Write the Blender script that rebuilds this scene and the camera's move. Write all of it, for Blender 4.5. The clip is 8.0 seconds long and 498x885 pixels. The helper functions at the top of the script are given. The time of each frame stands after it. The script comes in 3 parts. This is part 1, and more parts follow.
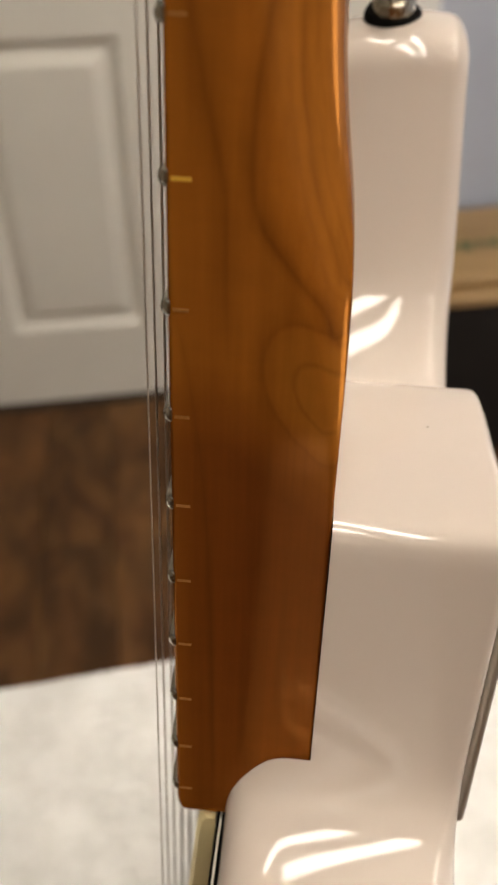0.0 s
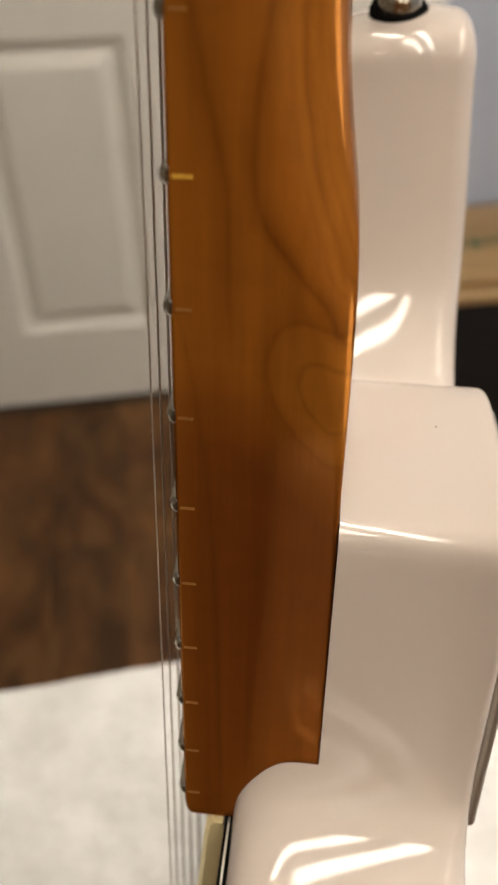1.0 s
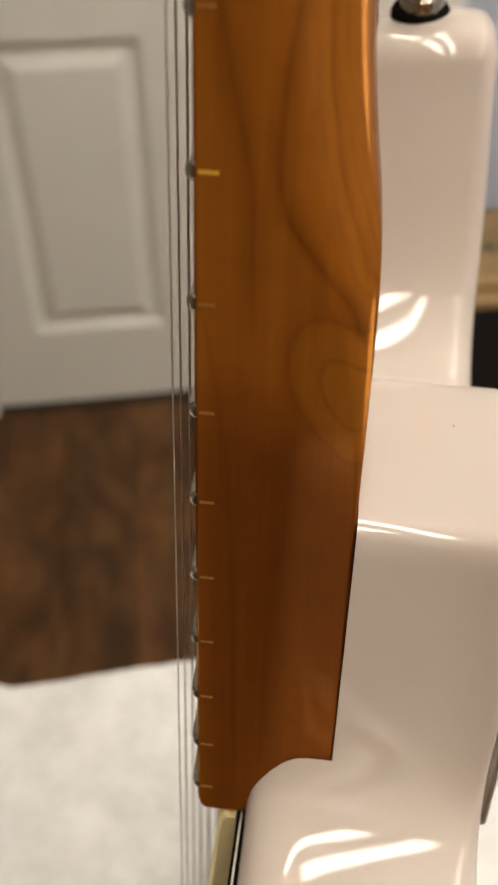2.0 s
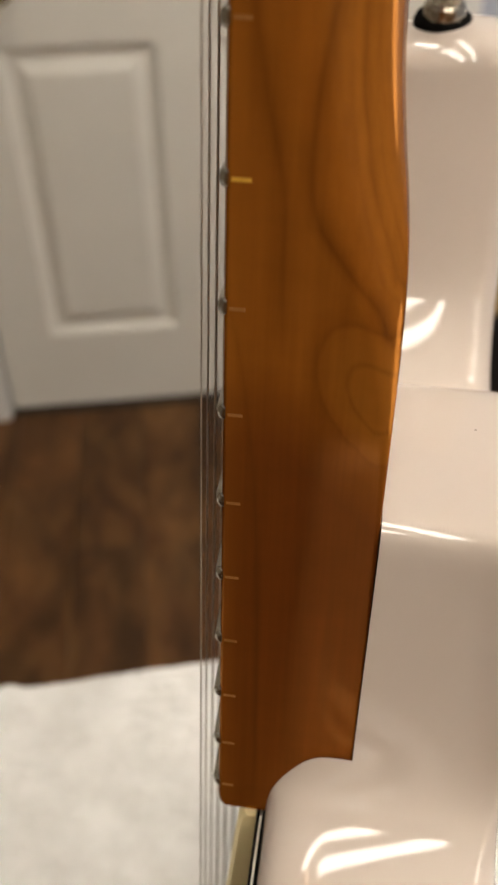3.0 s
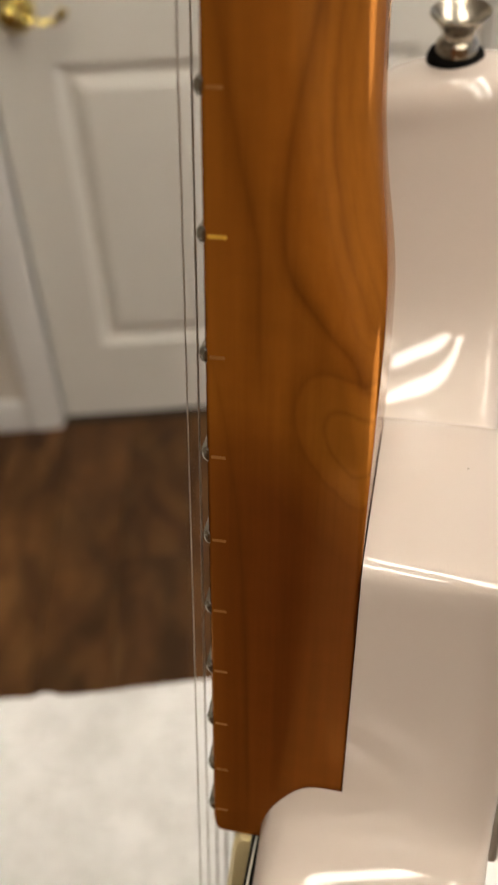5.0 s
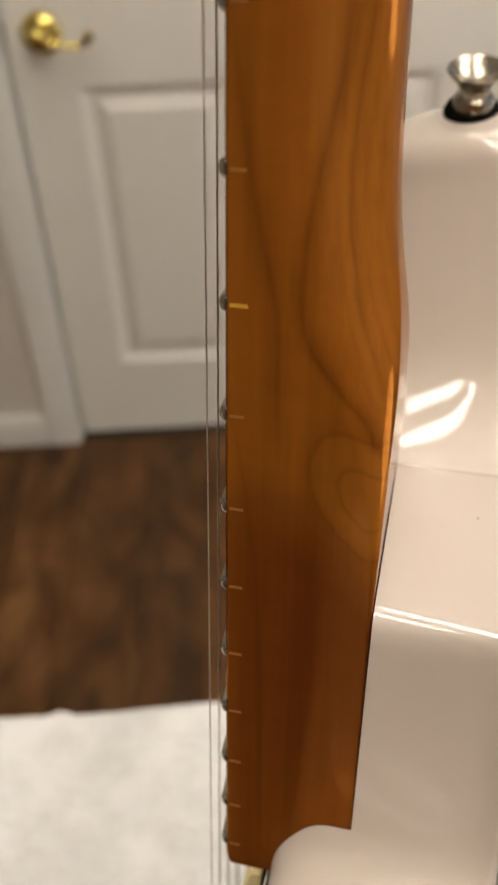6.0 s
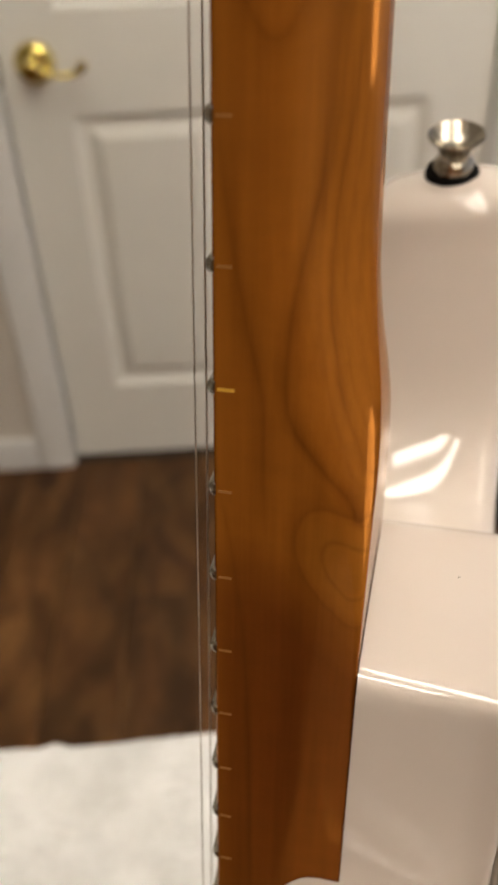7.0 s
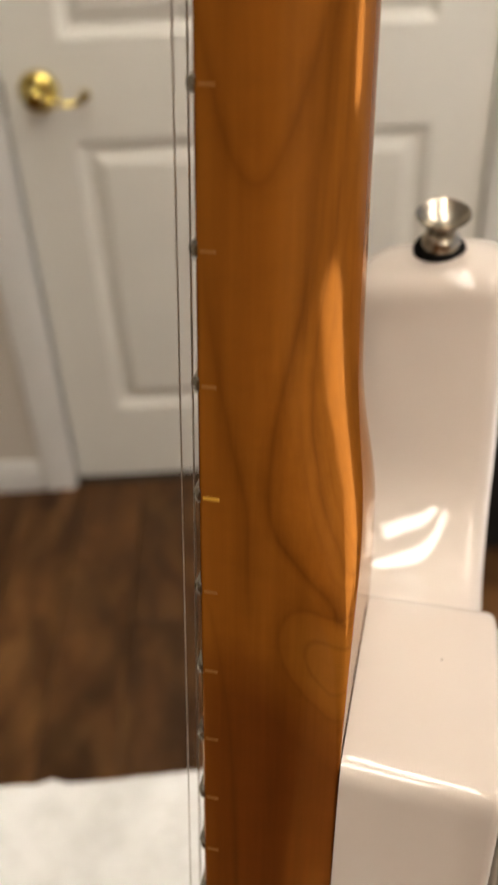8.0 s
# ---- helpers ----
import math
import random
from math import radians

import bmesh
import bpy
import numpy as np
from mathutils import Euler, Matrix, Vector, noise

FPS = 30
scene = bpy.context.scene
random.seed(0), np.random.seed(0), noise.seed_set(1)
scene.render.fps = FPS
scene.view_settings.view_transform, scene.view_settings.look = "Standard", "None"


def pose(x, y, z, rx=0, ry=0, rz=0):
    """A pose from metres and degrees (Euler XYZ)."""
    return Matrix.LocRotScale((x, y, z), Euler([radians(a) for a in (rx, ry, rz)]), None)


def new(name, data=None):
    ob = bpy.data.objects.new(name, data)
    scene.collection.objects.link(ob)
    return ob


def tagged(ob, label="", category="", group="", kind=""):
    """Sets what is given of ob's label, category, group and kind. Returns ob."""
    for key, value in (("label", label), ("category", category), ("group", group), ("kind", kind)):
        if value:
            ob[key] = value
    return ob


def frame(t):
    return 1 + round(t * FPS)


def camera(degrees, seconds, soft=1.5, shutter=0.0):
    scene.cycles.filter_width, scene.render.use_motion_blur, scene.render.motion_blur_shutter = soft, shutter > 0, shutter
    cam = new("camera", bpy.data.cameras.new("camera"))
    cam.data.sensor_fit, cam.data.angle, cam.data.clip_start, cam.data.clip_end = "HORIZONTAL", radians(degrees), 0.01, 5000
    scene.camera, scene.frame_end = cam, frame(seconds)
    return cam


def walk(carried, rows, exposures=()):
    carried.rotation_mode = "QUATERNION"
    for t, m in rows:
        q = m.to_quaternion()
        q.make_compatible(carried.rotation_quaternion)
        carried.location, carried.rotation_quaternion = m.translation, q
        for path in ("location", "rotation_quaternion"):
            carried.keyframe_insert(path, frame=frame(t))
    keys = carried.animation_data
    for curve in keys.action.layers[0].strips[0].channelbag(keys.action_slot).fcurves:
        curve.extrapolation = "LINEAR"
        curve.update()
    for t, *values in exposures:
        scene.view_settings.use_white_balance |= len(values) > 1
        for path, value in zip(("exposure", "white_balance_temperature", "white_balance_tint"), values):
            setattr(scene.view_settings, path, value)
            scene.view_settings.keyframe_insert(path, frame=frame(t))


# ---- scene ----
cam = camera(32.50, 8.0, soft=2.2, shutter=0.6)
# the instrument stands nearly upright: its own axes are x to its back, y to its bass side, z along the neck, with the bridge at 0
GUITAR = Matrix((
    (0.96569, 0.25383, 0.05489, 0.34973),
    (-0.25944, 0.95240, 0.16011, -1.41001),
    (-0.01164, -0.16886, 0.98557, 0.77525),
    (0.00000, 0.00000, 0.00000, 1.00000),
))
# seconds, x, y, z, yaw, pitch, roll of the camera by the instrument's axes
ROWS = [
    (0.0, 0.0117, -0.1318, 0.3324, 5.13, -31.02, 1.85),
    (0.5, 0.0118, -0.1295, 0.3318, 5.58, -31.16, 1.38),
    (1.0, 0.0123, -0.1301, 0.3318, 5.91, -31.10, 1.12),
    (1.5, 0.0122, -0.1312, 0.3314, 6.14, -31.05, 1.23),
    (1.7, 0.0115, -0.1311, 0.3316, 6.40, -31.03, 1.35),
    (2.8, 0.0096, -0.1334, 0.3306, 7.15, -30.81, 1.75),
    (3.0, 0.0088, -0.1338, 0.3322, 7.50, -30.75, 1.59),
    (3.5, 0.0098, -0.1353, 0.3331, 8.33, -30.46, 1.24),
    (4.0, 0.0113, -0.1346, 0.3342, 9.24, -30.40, 1.14),
    (4.5, 0.0157, -0.1331, 0.3360, 10.45, -30.47, 0.62),
    (4.7, 0.0185, -0.1326, 0.3368, 10.93, -30.48, 0.41),
    (5.8, 0.0195, -0.1351, 0.3461, 12.81, -29.38, 0.54),
    (6.0, 0.0194, -0.1354, 0.3470, 12.91, -29.26, 0.54),
    (6.2, 0.0175, -0.1368, 0.3481, 12.69, -28.83, 0.55),
    (6.3, 0.0173, -0.1360, 0.3495, 12.59, -28.72, 0.63),
    (6.4, 0.0200, -0.1350, 0.3521, 12.46, -28.52, 0.78),
    (6.5, 0.0211, -0.1356, 0.3544, 12.44, -28.46, 0.69),
    (6.8, 0.0181, -0.1363, 0.3552, 12.41, -28.24, 0.59),
    (7.0, 0.0205, -0.1362, 0.3574, 12.43, -28.02, 0.48),
    (7.2, 0.0217, -0.1366, 0.3592, 12.46, -27.95, 0.52),
    (7.5, 0.0218, -0.1367, 0.3634, 12.44, -27.64, 0.54),
    (8.0, 0.0225, -0.1337, 0.3719, 12.59, -26.94, 0.60),
]
walk(cam, [(t, GUITAR @ pose(x, y, z, 90 + pitch, 0, yaw) @ pose(0, 0, 0, 0, 0, roll)) for t, x, y, z, yaw, pitch, roll in ROWS],
     exposures=[(0.0, 0.0), (2.0, 0.0), (3.2, -0.04), (4.2, -0.03), (5.0, 0.01), (6.0, 0.03), (6.5, -0.05), (7.0, 0.04), (8.0, 0.13)])
# a phone's small lens, focused on the neck
cam.data.dof.use_dof = True
cam.data.dof.focus_distance = 0.135
cam.data.dof.aperture_fstop = 28.0

# ---- light ----
LAMP_WARM = (1.0, 0.905, 0.77)
LAMP_STRENGTH = 21.7
SHADE_STRENGTH = 3.5
world = bpy.data.worlds.new("world")
scene.world = world
world.use_nodes = True
world.node_tree.nodes["Background"].inputs[0].default_value = (0.6, 0.7, 0.9, 1)
world.node_tree.nodes["Background"].inputs[1].default_value = 0.05


# ---- materials ----
class Nodes:
    """A small wrapper to write node trees in few lines."""

    def __init__(self, name):
        self.mat = bpy.data.materials.new(name)
        self.mat.use_nodes = True
        self.tree = self.mat.node_tree
        self.bsdf = self.tree.nodes["Principled BSDF"]
        self.coord = self.tree.nodes.new("ShaderNodeTexCoord").outputs["Object"]

    def node(self, kind, operation=None, data_type=None, blend_type=None):
        n = self.tree.nodes.new(kind)
        if operation:
            n.operation = operation
        if data_type:
            n.data_type = data_type
        if blend_type:
            n.blend_type = blend_type
        return n

    def link(self, a, b):
        self.tree.links.new(a, b)

    def feed(self, socket, value):
        if isinstance(value, bpy.types.NodeSocket):
            self.link(value, socket)
        else:
            socket.default_value = value

    def math(self, op, a, b=0.0, c=0.0):
        n = self.node("ShaderNodeMath", operation=op)
        for socket, value in zip(n.inputs, (a, b, c)):
            self.feed(socket, value)
        return n.outputs[0]

    def mapped(self, scale=(1, 1, 1), place=(0, 0, 0), source=None):
        n = self.node("ShaderNodeMapping")
        self.feed(n.inputs["Vector"], source or self.coord)
        n.inputs["Scale"].default_value = scale
        n.inputs["Location"].default_value = place
        return n.outputs[0]

    def noise(self, scale, vector=None, detail=4.0, rough=0.55, distortion=0.0):
        n = self.node("ShaderNodeTexNoise")
        self.feed(n.inputs["Vector"], vector or self.coord)
        n.inputs["Scale"].default_value = scale
        n.inputs["Detail"].default_value = detail
        n.inputs["Roughness"].default_value = rough
        n.inputs["Distortion"].default_value = distortion
        return n.outputs["Fac"]

    def ramp(self, fac, *stops):
        n = self.node("ShaderNodeValToRGB")
        self.feed(n.inputs[0], fac)
        e = n.color_ramp.elements
        while len(e) < len(stops):
            e.new(0.5)
        for k, (at, colour) in enumerate(stops):
            e[k].position = at
            e[k].color = (*colour, 1) if isinstance(colour, tuple) else (colour, colour, colour, 1)
        return n.outputs[0]

    def mix(self, fac, a, b, blend="MIX"):
        n = self.node("ShaderNodeMix", data_type="RGBA", blend_type=blend)
        self.feed(n.inputs[0], fac)
        for socket, value in ((n.inputs[6], a), (n.inputs[7], b)):
            self.feed(socket, (*value, 1) if isinstance(value, tuple) else value)
        return n.outputs[2]

    def bump(self, height, strength, distance):
        n = self.node("ShaderNodeBump")
        self.feed(n.inputs["Height"], height)
        n.inputs["Strength"].default_value = strength
        n.inputs["Distance"].default_value = distance
        self.link(n.outputs[0], self.bsdf.inputs["Normal"])
        return n

    def set(self, **values):
        names = {"colour": "Base Color", "rough": "Roughness", "metal": "Metallic", "coat": "Coat Weight", "coat_rough": "Coat Roughness", "coat_ior": "Coat IOR",
                 "spec": "Specular IOR Level", "sheen": "Sheen Weight", "ior": "IOR", "sub": "Subsurface Weight"}
        for key, value in values.items():
            if isinstance(value, tuple):
                value = (*value, 1)
            self.feed(self.bsdf.inputs[names[key]], value)
        return self.mat


def plain(name, colour, rough, metal=0.0, vary=0.08, scale=30.0, coat=0.0, bump=0.0, spec=0.5):
    m = Nodes(name)
    n = m.noise(scale)
    dark = tuple(c * (1 - vary) for c in colour)
    light = tuple(min(1, c * (1 + vary)) for c in colour)
    m.set(colour=m.ramp(n, (0.3, dark), (0.7, light)), metal=metal, coat=coat, coat_rough=0.06, spec=spec,
          rough=m.ramp(m.noise(scale * 4), (0.3, max(0.02, rough * 0.85)), (0.7, min(1.0, rough * 1.15))))
    if bump:
        m.bump(m.noise(scale * 8), 0.4, bump)
    return m.mat


def neck_wood():
    """Amber-lacquered maple with cathedral grain: each late-wood line is a curve along the neck, dark on one side and fading on the other."""
    m = Nodes("amber_maple")
    wob = m.noise(45.0, m.mapped((1, 1, 0.35)), 3.0)
    fine = m.noise(130.0, m.mapped((1, 1, 0.15)), 3.0)
    sep = m.node("ShaderNodeSeparateXYZ")
    m.link(m.coord, sep.inputs[0])
    x, y, z = sep.outputs
    wx = m.math("ADD", x, m.math("MULTIPLY", m.math("SUBTRACT", wob, 0.5), 0.0030))
    wx = m.math("ADD", wx, m.math("MULTIPLY", m.math("SUBTRACT", fine, 0.5), 0.0009))
    along = m.math("MULTIPLY_ADD", z, 1 / 0.22, -0.18 / 0.22)

    def run(points):
        """How far a point lies behind the line that passes through (z, x), in millimetres along the neck's own axes."""
        n = m.node("ShaderNodeFloatCurve")
        m.link(along, n.inputs["Value"])
        c = n.mapping.curves[0]
        while len(c.points) < len(points):
            c.points.new(0.5, 0.5)
        for p, (pz, px) in zip(c.points, sorted(points)):
            p.location = ((pz - 180) / 220, (px + 12) / 32)
        n.mapping.update()
        return m.math("SUBTRACT", m.math("MULTIPLY", wx, 1000.0), m.math("MULTIPLY_ADD", n.outputs[0], 32.0, -12.0))

    def line(off, sharp, fade, depth):
        """Darkness beside a line: sharp on one side, fading on the other (widths in millimetres, fade < 0 towards the board)."""
        if fade < 0:
            off, fade = m.math("MULTIPLY", off, -1.0), -fade
        up = m.ramp(m.math("MULTIPLY_ADD", off, 0.5 / sharp, 1.0), (0.0, 0.0), (0.55, 0.35), (1.0, 1.0))
        down = m.ramp(m.math("MULTIPLY", off, 1.0 / fade), (0.0, 1.0), (0.22, 0.62), (0.55, 0.26), (1.0, 0.0))
        return m.math("MULTIPLY", m.math("MULTIPLY", up, down), depth)

    left = run([(186, 3.0), (260, 1.4), (270, 0.7), (280, -0.6), (291, -1.4), (303, -1.6), (309, -2.8), (313.5, -4.0), (318, -4.9), (322.5, -5.8), (332, -7.0), (346, -8.4), (362, -9.4), (400, -11.0)])
    right = run([(186, 19.0), (278, 17.5), (285.3, 13.7), (289.2, 12.0), (292.9, 8.8), (295.6, 6.4), (298, 4.7), (301, 2.9), (304.7, 1.9), (309, 1.6), (313, 1.8), (317, 2.1), (322, 2.7), (328, 3.7), (335, 4.9), (343, 5.5), (352, 6.0), (370, 7.0), (400, 8.5)])
    third = run([(186, 19.5), (284, 18.0), (293.4, 13.4), (297.8, 12.0), (301.5, 10.7), (305.7, 9.5), (310.4, 8.6), (316, 7.7), (330, 7.2), (345, 8.2), (360, 9.0), (400, 10.5)])
    board = run([(186, -2.0), (220, -2.5), (254, -3.7), (264, -4.6), (272.6, -5.5), (279, -6.3), (283.3, -7.2), (286.6, -8.0), (295, -9.6), (310, -11.8), (400, -12.0)])
    low = m.ramp(m.math("MULTIPLY_ADD", z, 50.0, -14.0), (0.0, 1.0), (0.5, 0.0))
    dark = m.math("ADD", m.math("MULTIPLY", line(left, 1.1, -3.2, 0.72), m.math("MULTIPLY_ADD", low, -0.97, 1.0)), line(right, 1.0, 2.8, 0.76))
    dark = m.math("ADD", dark, line(third, 0.5, 1.2, 0.45))
    for off, depth in ((-1.7, 0.15), (1.5, 0.22), (2.9, 0.16), (4.4, 0.14)):
        dark = m.math("ADD", dark, line(m.math("SUBTRACT", third, off), 0.4, 0.8, depth))
    dark = m.math("ADD", dark, line(board, 0.5, -1.2, 0.32))
    # a nested pointed arch further up the neck
    for foot, span, tall, depth in ((352.0, 5.5, 11.0, 0.62), (374.0, 6.5, 16.0, 0.4), (398.0, 7.0, 18.0, 0.4), (426.0, 7.0, 18.0, 0.4)):
        u = m.math("MULTIPLY", m.math("MULTIPLY_ADD", wx, 1000.0, 1.2), 1.0 / span)
        rise = m.math("SUBTRACT", m.math("MULTIPLY_ADD", z, 1000.0, -foot), m.math("MULTIPLY", m.math("MULTIPLY", u, u), tall))
        slope = m.math("SQRT", m.math("MULTIPLY_ADD", m.math("MULTIPLY", u, u), (2 * tall / span) ** 2, 1.0))
        dark = m.math("ADD", dark, line(m.math("DIVIDE", rise, slope), 1.0, -2.2, depth))
    # ovals of a small swirl near the back of the neck
    zz = m.math("ADD", z, m.math("MULTIPLY", m.math("SUBTRACT", fine, 0.5), 0.004))
    ox = m.math("MULTIPLY", m.math("SUBTRACT", wx, 0.0128), 1 / 0.0090)
    oz = m.math("MULTIPLY", m.math("SUBTRACT", m.math("MULTIPLY_ADD", wx, 0.55, zz), 0.2836), 1 / 0.0098)
    oval = m.math("MULTIPLY", m.math("SQRT", m.math("ADD", m.math("MULTIPLY", ox, ox), m.math("MULTIPLY", oz, oz))), 0.5)
    rings = m.ramp(oval, (0.0, 0.0), (0.21, 0.02), (0.245, 0.36), (0.275, 0.08), (0.41, 0.0), (0.465, 0.06), (0.497, 0.40), (0.545, 0.15), (0.63, 0.0))
    inside = m.ramp(oval, (0.25, 1.0), (0.56, 0.0))
    dark = m.math("ADD", m.math("MULTIPLY", dark, m.math("MULTIPLY_ADD", inside, -0.85, 1.0)), rings)
    dark = m.math("MULTIPLY", dark, m.ramp(m.noise(70.0, m.mapped((1, 1, 0.5), (0, 0, 0.2)), 2.0), (0.30, 0.50), (0.62, 1.10)))
    dark = m.math("MINIMUM", dark, 1.0)
    straight = m.ramp(m.noise(240.0, m.mapped((1, 1, 0.03)), 2.0), (0.36, 0.12), (0.50, 0.03), (0.62, 0.0))
    dark = m.math("MINIMUM", m.math("ADD", dark, m.math("MULTIPLY", straight, m.math("MULTIPLY_ADD", low, 1.5, 0.6))), 1.0)
    streak = m.noise(420.0, m.mapped((1, 1, 0.03)), 4.0, 0.7)
    broad = m.noise(60.0, m.mapped((1, 1, 0.18)), 2.0)
    curl = m.noise(210.0, m.mapped((0.5, 1, 1.0), (0.0, 0.0, 0.7)), 3.0, 0.6)
    base = m.mix(m.ramp(broad, (0.32, 0.0), (0.68, 1.0)), (0.202, 0.0622, 0.0074), (0.260, 0.0868, 0.0110))
    base = m.mix(m.math("MULTIPLY", inside, 0.42), base, (0.330, 0.130, 0.0165))
    base = m.mix(m.math("MULTIPLY", dark, 0.86), base, (0.082, 0.0205, 0.0028))
    base = m.mix(0.14, base, m.ramp(streak, (0.3, (0.060, 0.016, 0.002)), (0.7, (0.32, 0.115, 0.016))))
    base = m.mix(1.0, base, m.ramp(curl, (0.30, 0.95), (0.70, 1.04)), "MULTIPLY")
    # a paler strip along the edge of the board: its edge highlight, mixed into the colour
    base = m.mix(m.ramp(m.math("MULTIPLY_ADD", x, 250.0, 2.45), (0.0, 0.30), (1.0, 0.0)), base, (0.36, 0.135, 0.017))
    # the heel is darker than the neck, with a slanting edge below the swirl
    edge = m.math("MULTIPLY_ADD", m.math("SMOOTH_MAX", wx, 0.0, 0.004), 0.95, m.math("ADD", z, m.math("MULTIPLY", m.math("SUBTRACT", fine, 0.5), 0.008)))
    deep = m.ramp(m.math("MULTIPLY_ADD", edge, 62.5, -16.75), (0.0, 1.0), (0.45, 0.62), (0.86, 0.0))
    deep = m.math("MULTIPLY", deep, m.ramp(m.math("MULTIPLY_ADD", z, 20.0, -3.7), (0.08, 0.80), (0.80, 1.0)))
    # the multiplied tint also holds the body's pinkish reflection, put into the wood colour
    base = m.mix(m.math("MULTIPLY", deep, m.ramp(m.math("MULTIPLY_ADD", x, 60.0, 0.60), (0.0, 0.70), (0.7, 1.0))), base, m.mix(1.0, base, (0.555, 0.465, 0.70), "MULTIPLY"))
    m.set(colour=base, rough=m.ramp(streak, (0.3, 0.34), (0.7, 0.44)), spec=0.0)
    # the gloss of the lacquer: tinted by the amber film and the fibres under it face on, clear at grazing angles
    mirror = m.node("ShaderNodeFresnel")
    mirror.inputs["IOR"].default_value = 1.5
    gloss = m.node("ShaderNodeBsdfGlossy")
    m.link(m.ramp(mirror.outputs[0], (0.042, (1.0, 0.44, 0.15)), (0.060, (1.0, 0.37, 0.06)), (0.20, (1.0, 0.42, 0.10)), (0.50, (1.0, 0.76, 0.58)), (0.85, (1.0, 0.95, 0.90))), gloss.inputs["Color"])
    m.link(m.ramp(broad, (0.3, 0.080), (0.7, 0.115)), gloss.inputs["Roughness"])
    both = m.node("ShaderNodeMixShader")
    m.link(m.ramp(mirror.outputs[0], (0.04, 0.066), (0.18, 0.14), (0.40, 0.32), (1.0, 0.80)), both.inputs[0])
    m.link(m.bsdf.outputs[0], both.inputs[1])
    m.link(gloss.outputs[0], both.inputs[2])
    m.link(both.outputs[0], m.tree.nodes["Material Output"].inputs["Surface"])
    return m.mat


def lacquer_white():
    m = Nodes("pale_shell_lacquer")
    big, small = m.noise(14.0, detail=2.0), m.noise(220.0)
    colour = m.mix(m.ramp(big, (0.35, 0.0), (0.7, 1.0)), (0.530, 0.462, 0.408), (0.574, 0.508, 0.454))
    m.bump(m.noise(45.0, detail=1.0), 0.03, 0.0006)
    return m.set(colour=colour, rough=m.ramp(small, (0.3, 0.40), (0.7, 0.5)), spec=0.0, coat=1.0, coat_rough=0.03, coat_ior=1.5)


def plank_wood():
    m = Nodes("laminate_floor")
    info = m.node("ShaderNodeObjectInfo").outputs["Random"]
    shift = m.node("ShaderNodeCombineXYZ")
    m.link(m.math("MULTIPLY", info, 37.0), shift.inputs[0])
    m.link(m.math("MULTIPLY", info, 11.0), shift.inputs[1])
    v = m.node("ShaderNodeVectorMath", operation="ADD")
    m.link(m.coord, v.inputs[0])
    m.link(shift.outputs[0], v.inputs[1])
    long = m.mapped((4.5, 2.2, 1), source=v.outputs[0])
    grain = m.noise(2.2, long, 4.0, 0.55, 0.8)
    fine = m.noise(14.0, long, 4.0, 0.7)
    c = m.ramp(grain, (0.34, (0.108, 0.043, 0.0135)), (0.50, (0.178, 0.077, 0.0240)), (0.68, (0.285, 0.138, 0.045)))
    blotch = m.ramp(m.noise(5.0, m.mapped((1.6, 0.8, 1), source=v.outputs[0]), 3.0, 0.6, 0.5), (0.38, 0.62), (0.62, 1.40))
    c = m.mix(1.0, c, blotch, "MULTIPLY")
    tone = m.ramp(info, (0.0, 0.40), (1.0, 0.64))
    c = m.mix(1.0, c, tone, "MULTIPLY")
    c = m.mix(m.ramp(fine, (0.35, 0.20), (0.6, 0.0)), c, (0.045, 0.020, 0.009))
    m.bump(fine, 0.15, 0.0006)
    return m.set(colour=c, rough=m.ramp(fine, (0.3, 0.36), (0.7, 0.5)), spec=0.25)


def fleece():
    m = Nodes("white_fleece")
    a, b = m.noise(28.0, detail=5.0, rough=0.65), m.noise(420.0, detail=3.0)
    c = m.mix(m.ramp(a, (0.36, 0.0), (0.62, 1.0)), (0.76, 0.755, 0.735), (0.90, 0.895, 0.88))
    m.bump(m.math("ADD", m.math("MULTIPLY", a, 1.0), m.math("MULTIPLY", b, 0.5)), 0.8, 0.003)
    return m.set(colour=c, rough=0.95, sheen=0.4, spec=0.2)


def table_wood():
    m = Nodes("oiled_pine")
    v = m.mapped((1.2, 14, 14))
    g = m.noise(3.0, v, 5.0, 0.6, 0.8)
    c = m.ramp(g, (0.3, (0.255, 0.155, 0.060)), (0.7, (0.42, 0.275, 0.125)))
    m.bump(g, 0.1, 0.001)
    return m.set(colour=c, rough=m.ramp(g, (0.3, 0.35), (0.7, 0.5)))


def emitter(name, colour, strength):
    m = Nodes(name)
    m.bsdf.inputs["Base Color"].default_value = (0.9, 0.9, 0.9, 1)
    m.bsdf.inputs["Emission Color"].default_value = (*colour, 1)
    m.bsdf.inputs["Emission Strength"].default_value = strength
    return m.mat


MAPLE, LACQUER, PLANK, FLEECE, PINE = neck_wood(), lacquer_white(), plank_wood(), fleece(), table_wood()
NICKEL = plain("nickel", (0.45, 0.41, 0.335), 0.25, 1.0, 0.05, 400.0)
FRET_METAL = plain("fret_nickel_silver", (0.44, 0.43, 0.38), 0.24, 1.0, 0.06, 500.0)
STEEL = plain("string_steel", (0.60, 0.57, 0.52), 0.32, 1.0, 0.08, 900.0)
GOLD = plain("gold_plate", (0.80, 0.69, 0.38), 0.34, 0.35, 0.04, 60.0)
BRASS = plain("polished_brass", (0.68, 0.55, 0.17), 0.14, 1.0, 0.05, 60.0)
CHROME = plain("chrome_plate", (0.55, 0.53, 0.50), 0.14, 1.0, 0.04, 200.0)
BRUSHED = plain("brushed_steel", (0.50, 0.47, 0.42), 0.42, 0.85, 0.06, 300.0)
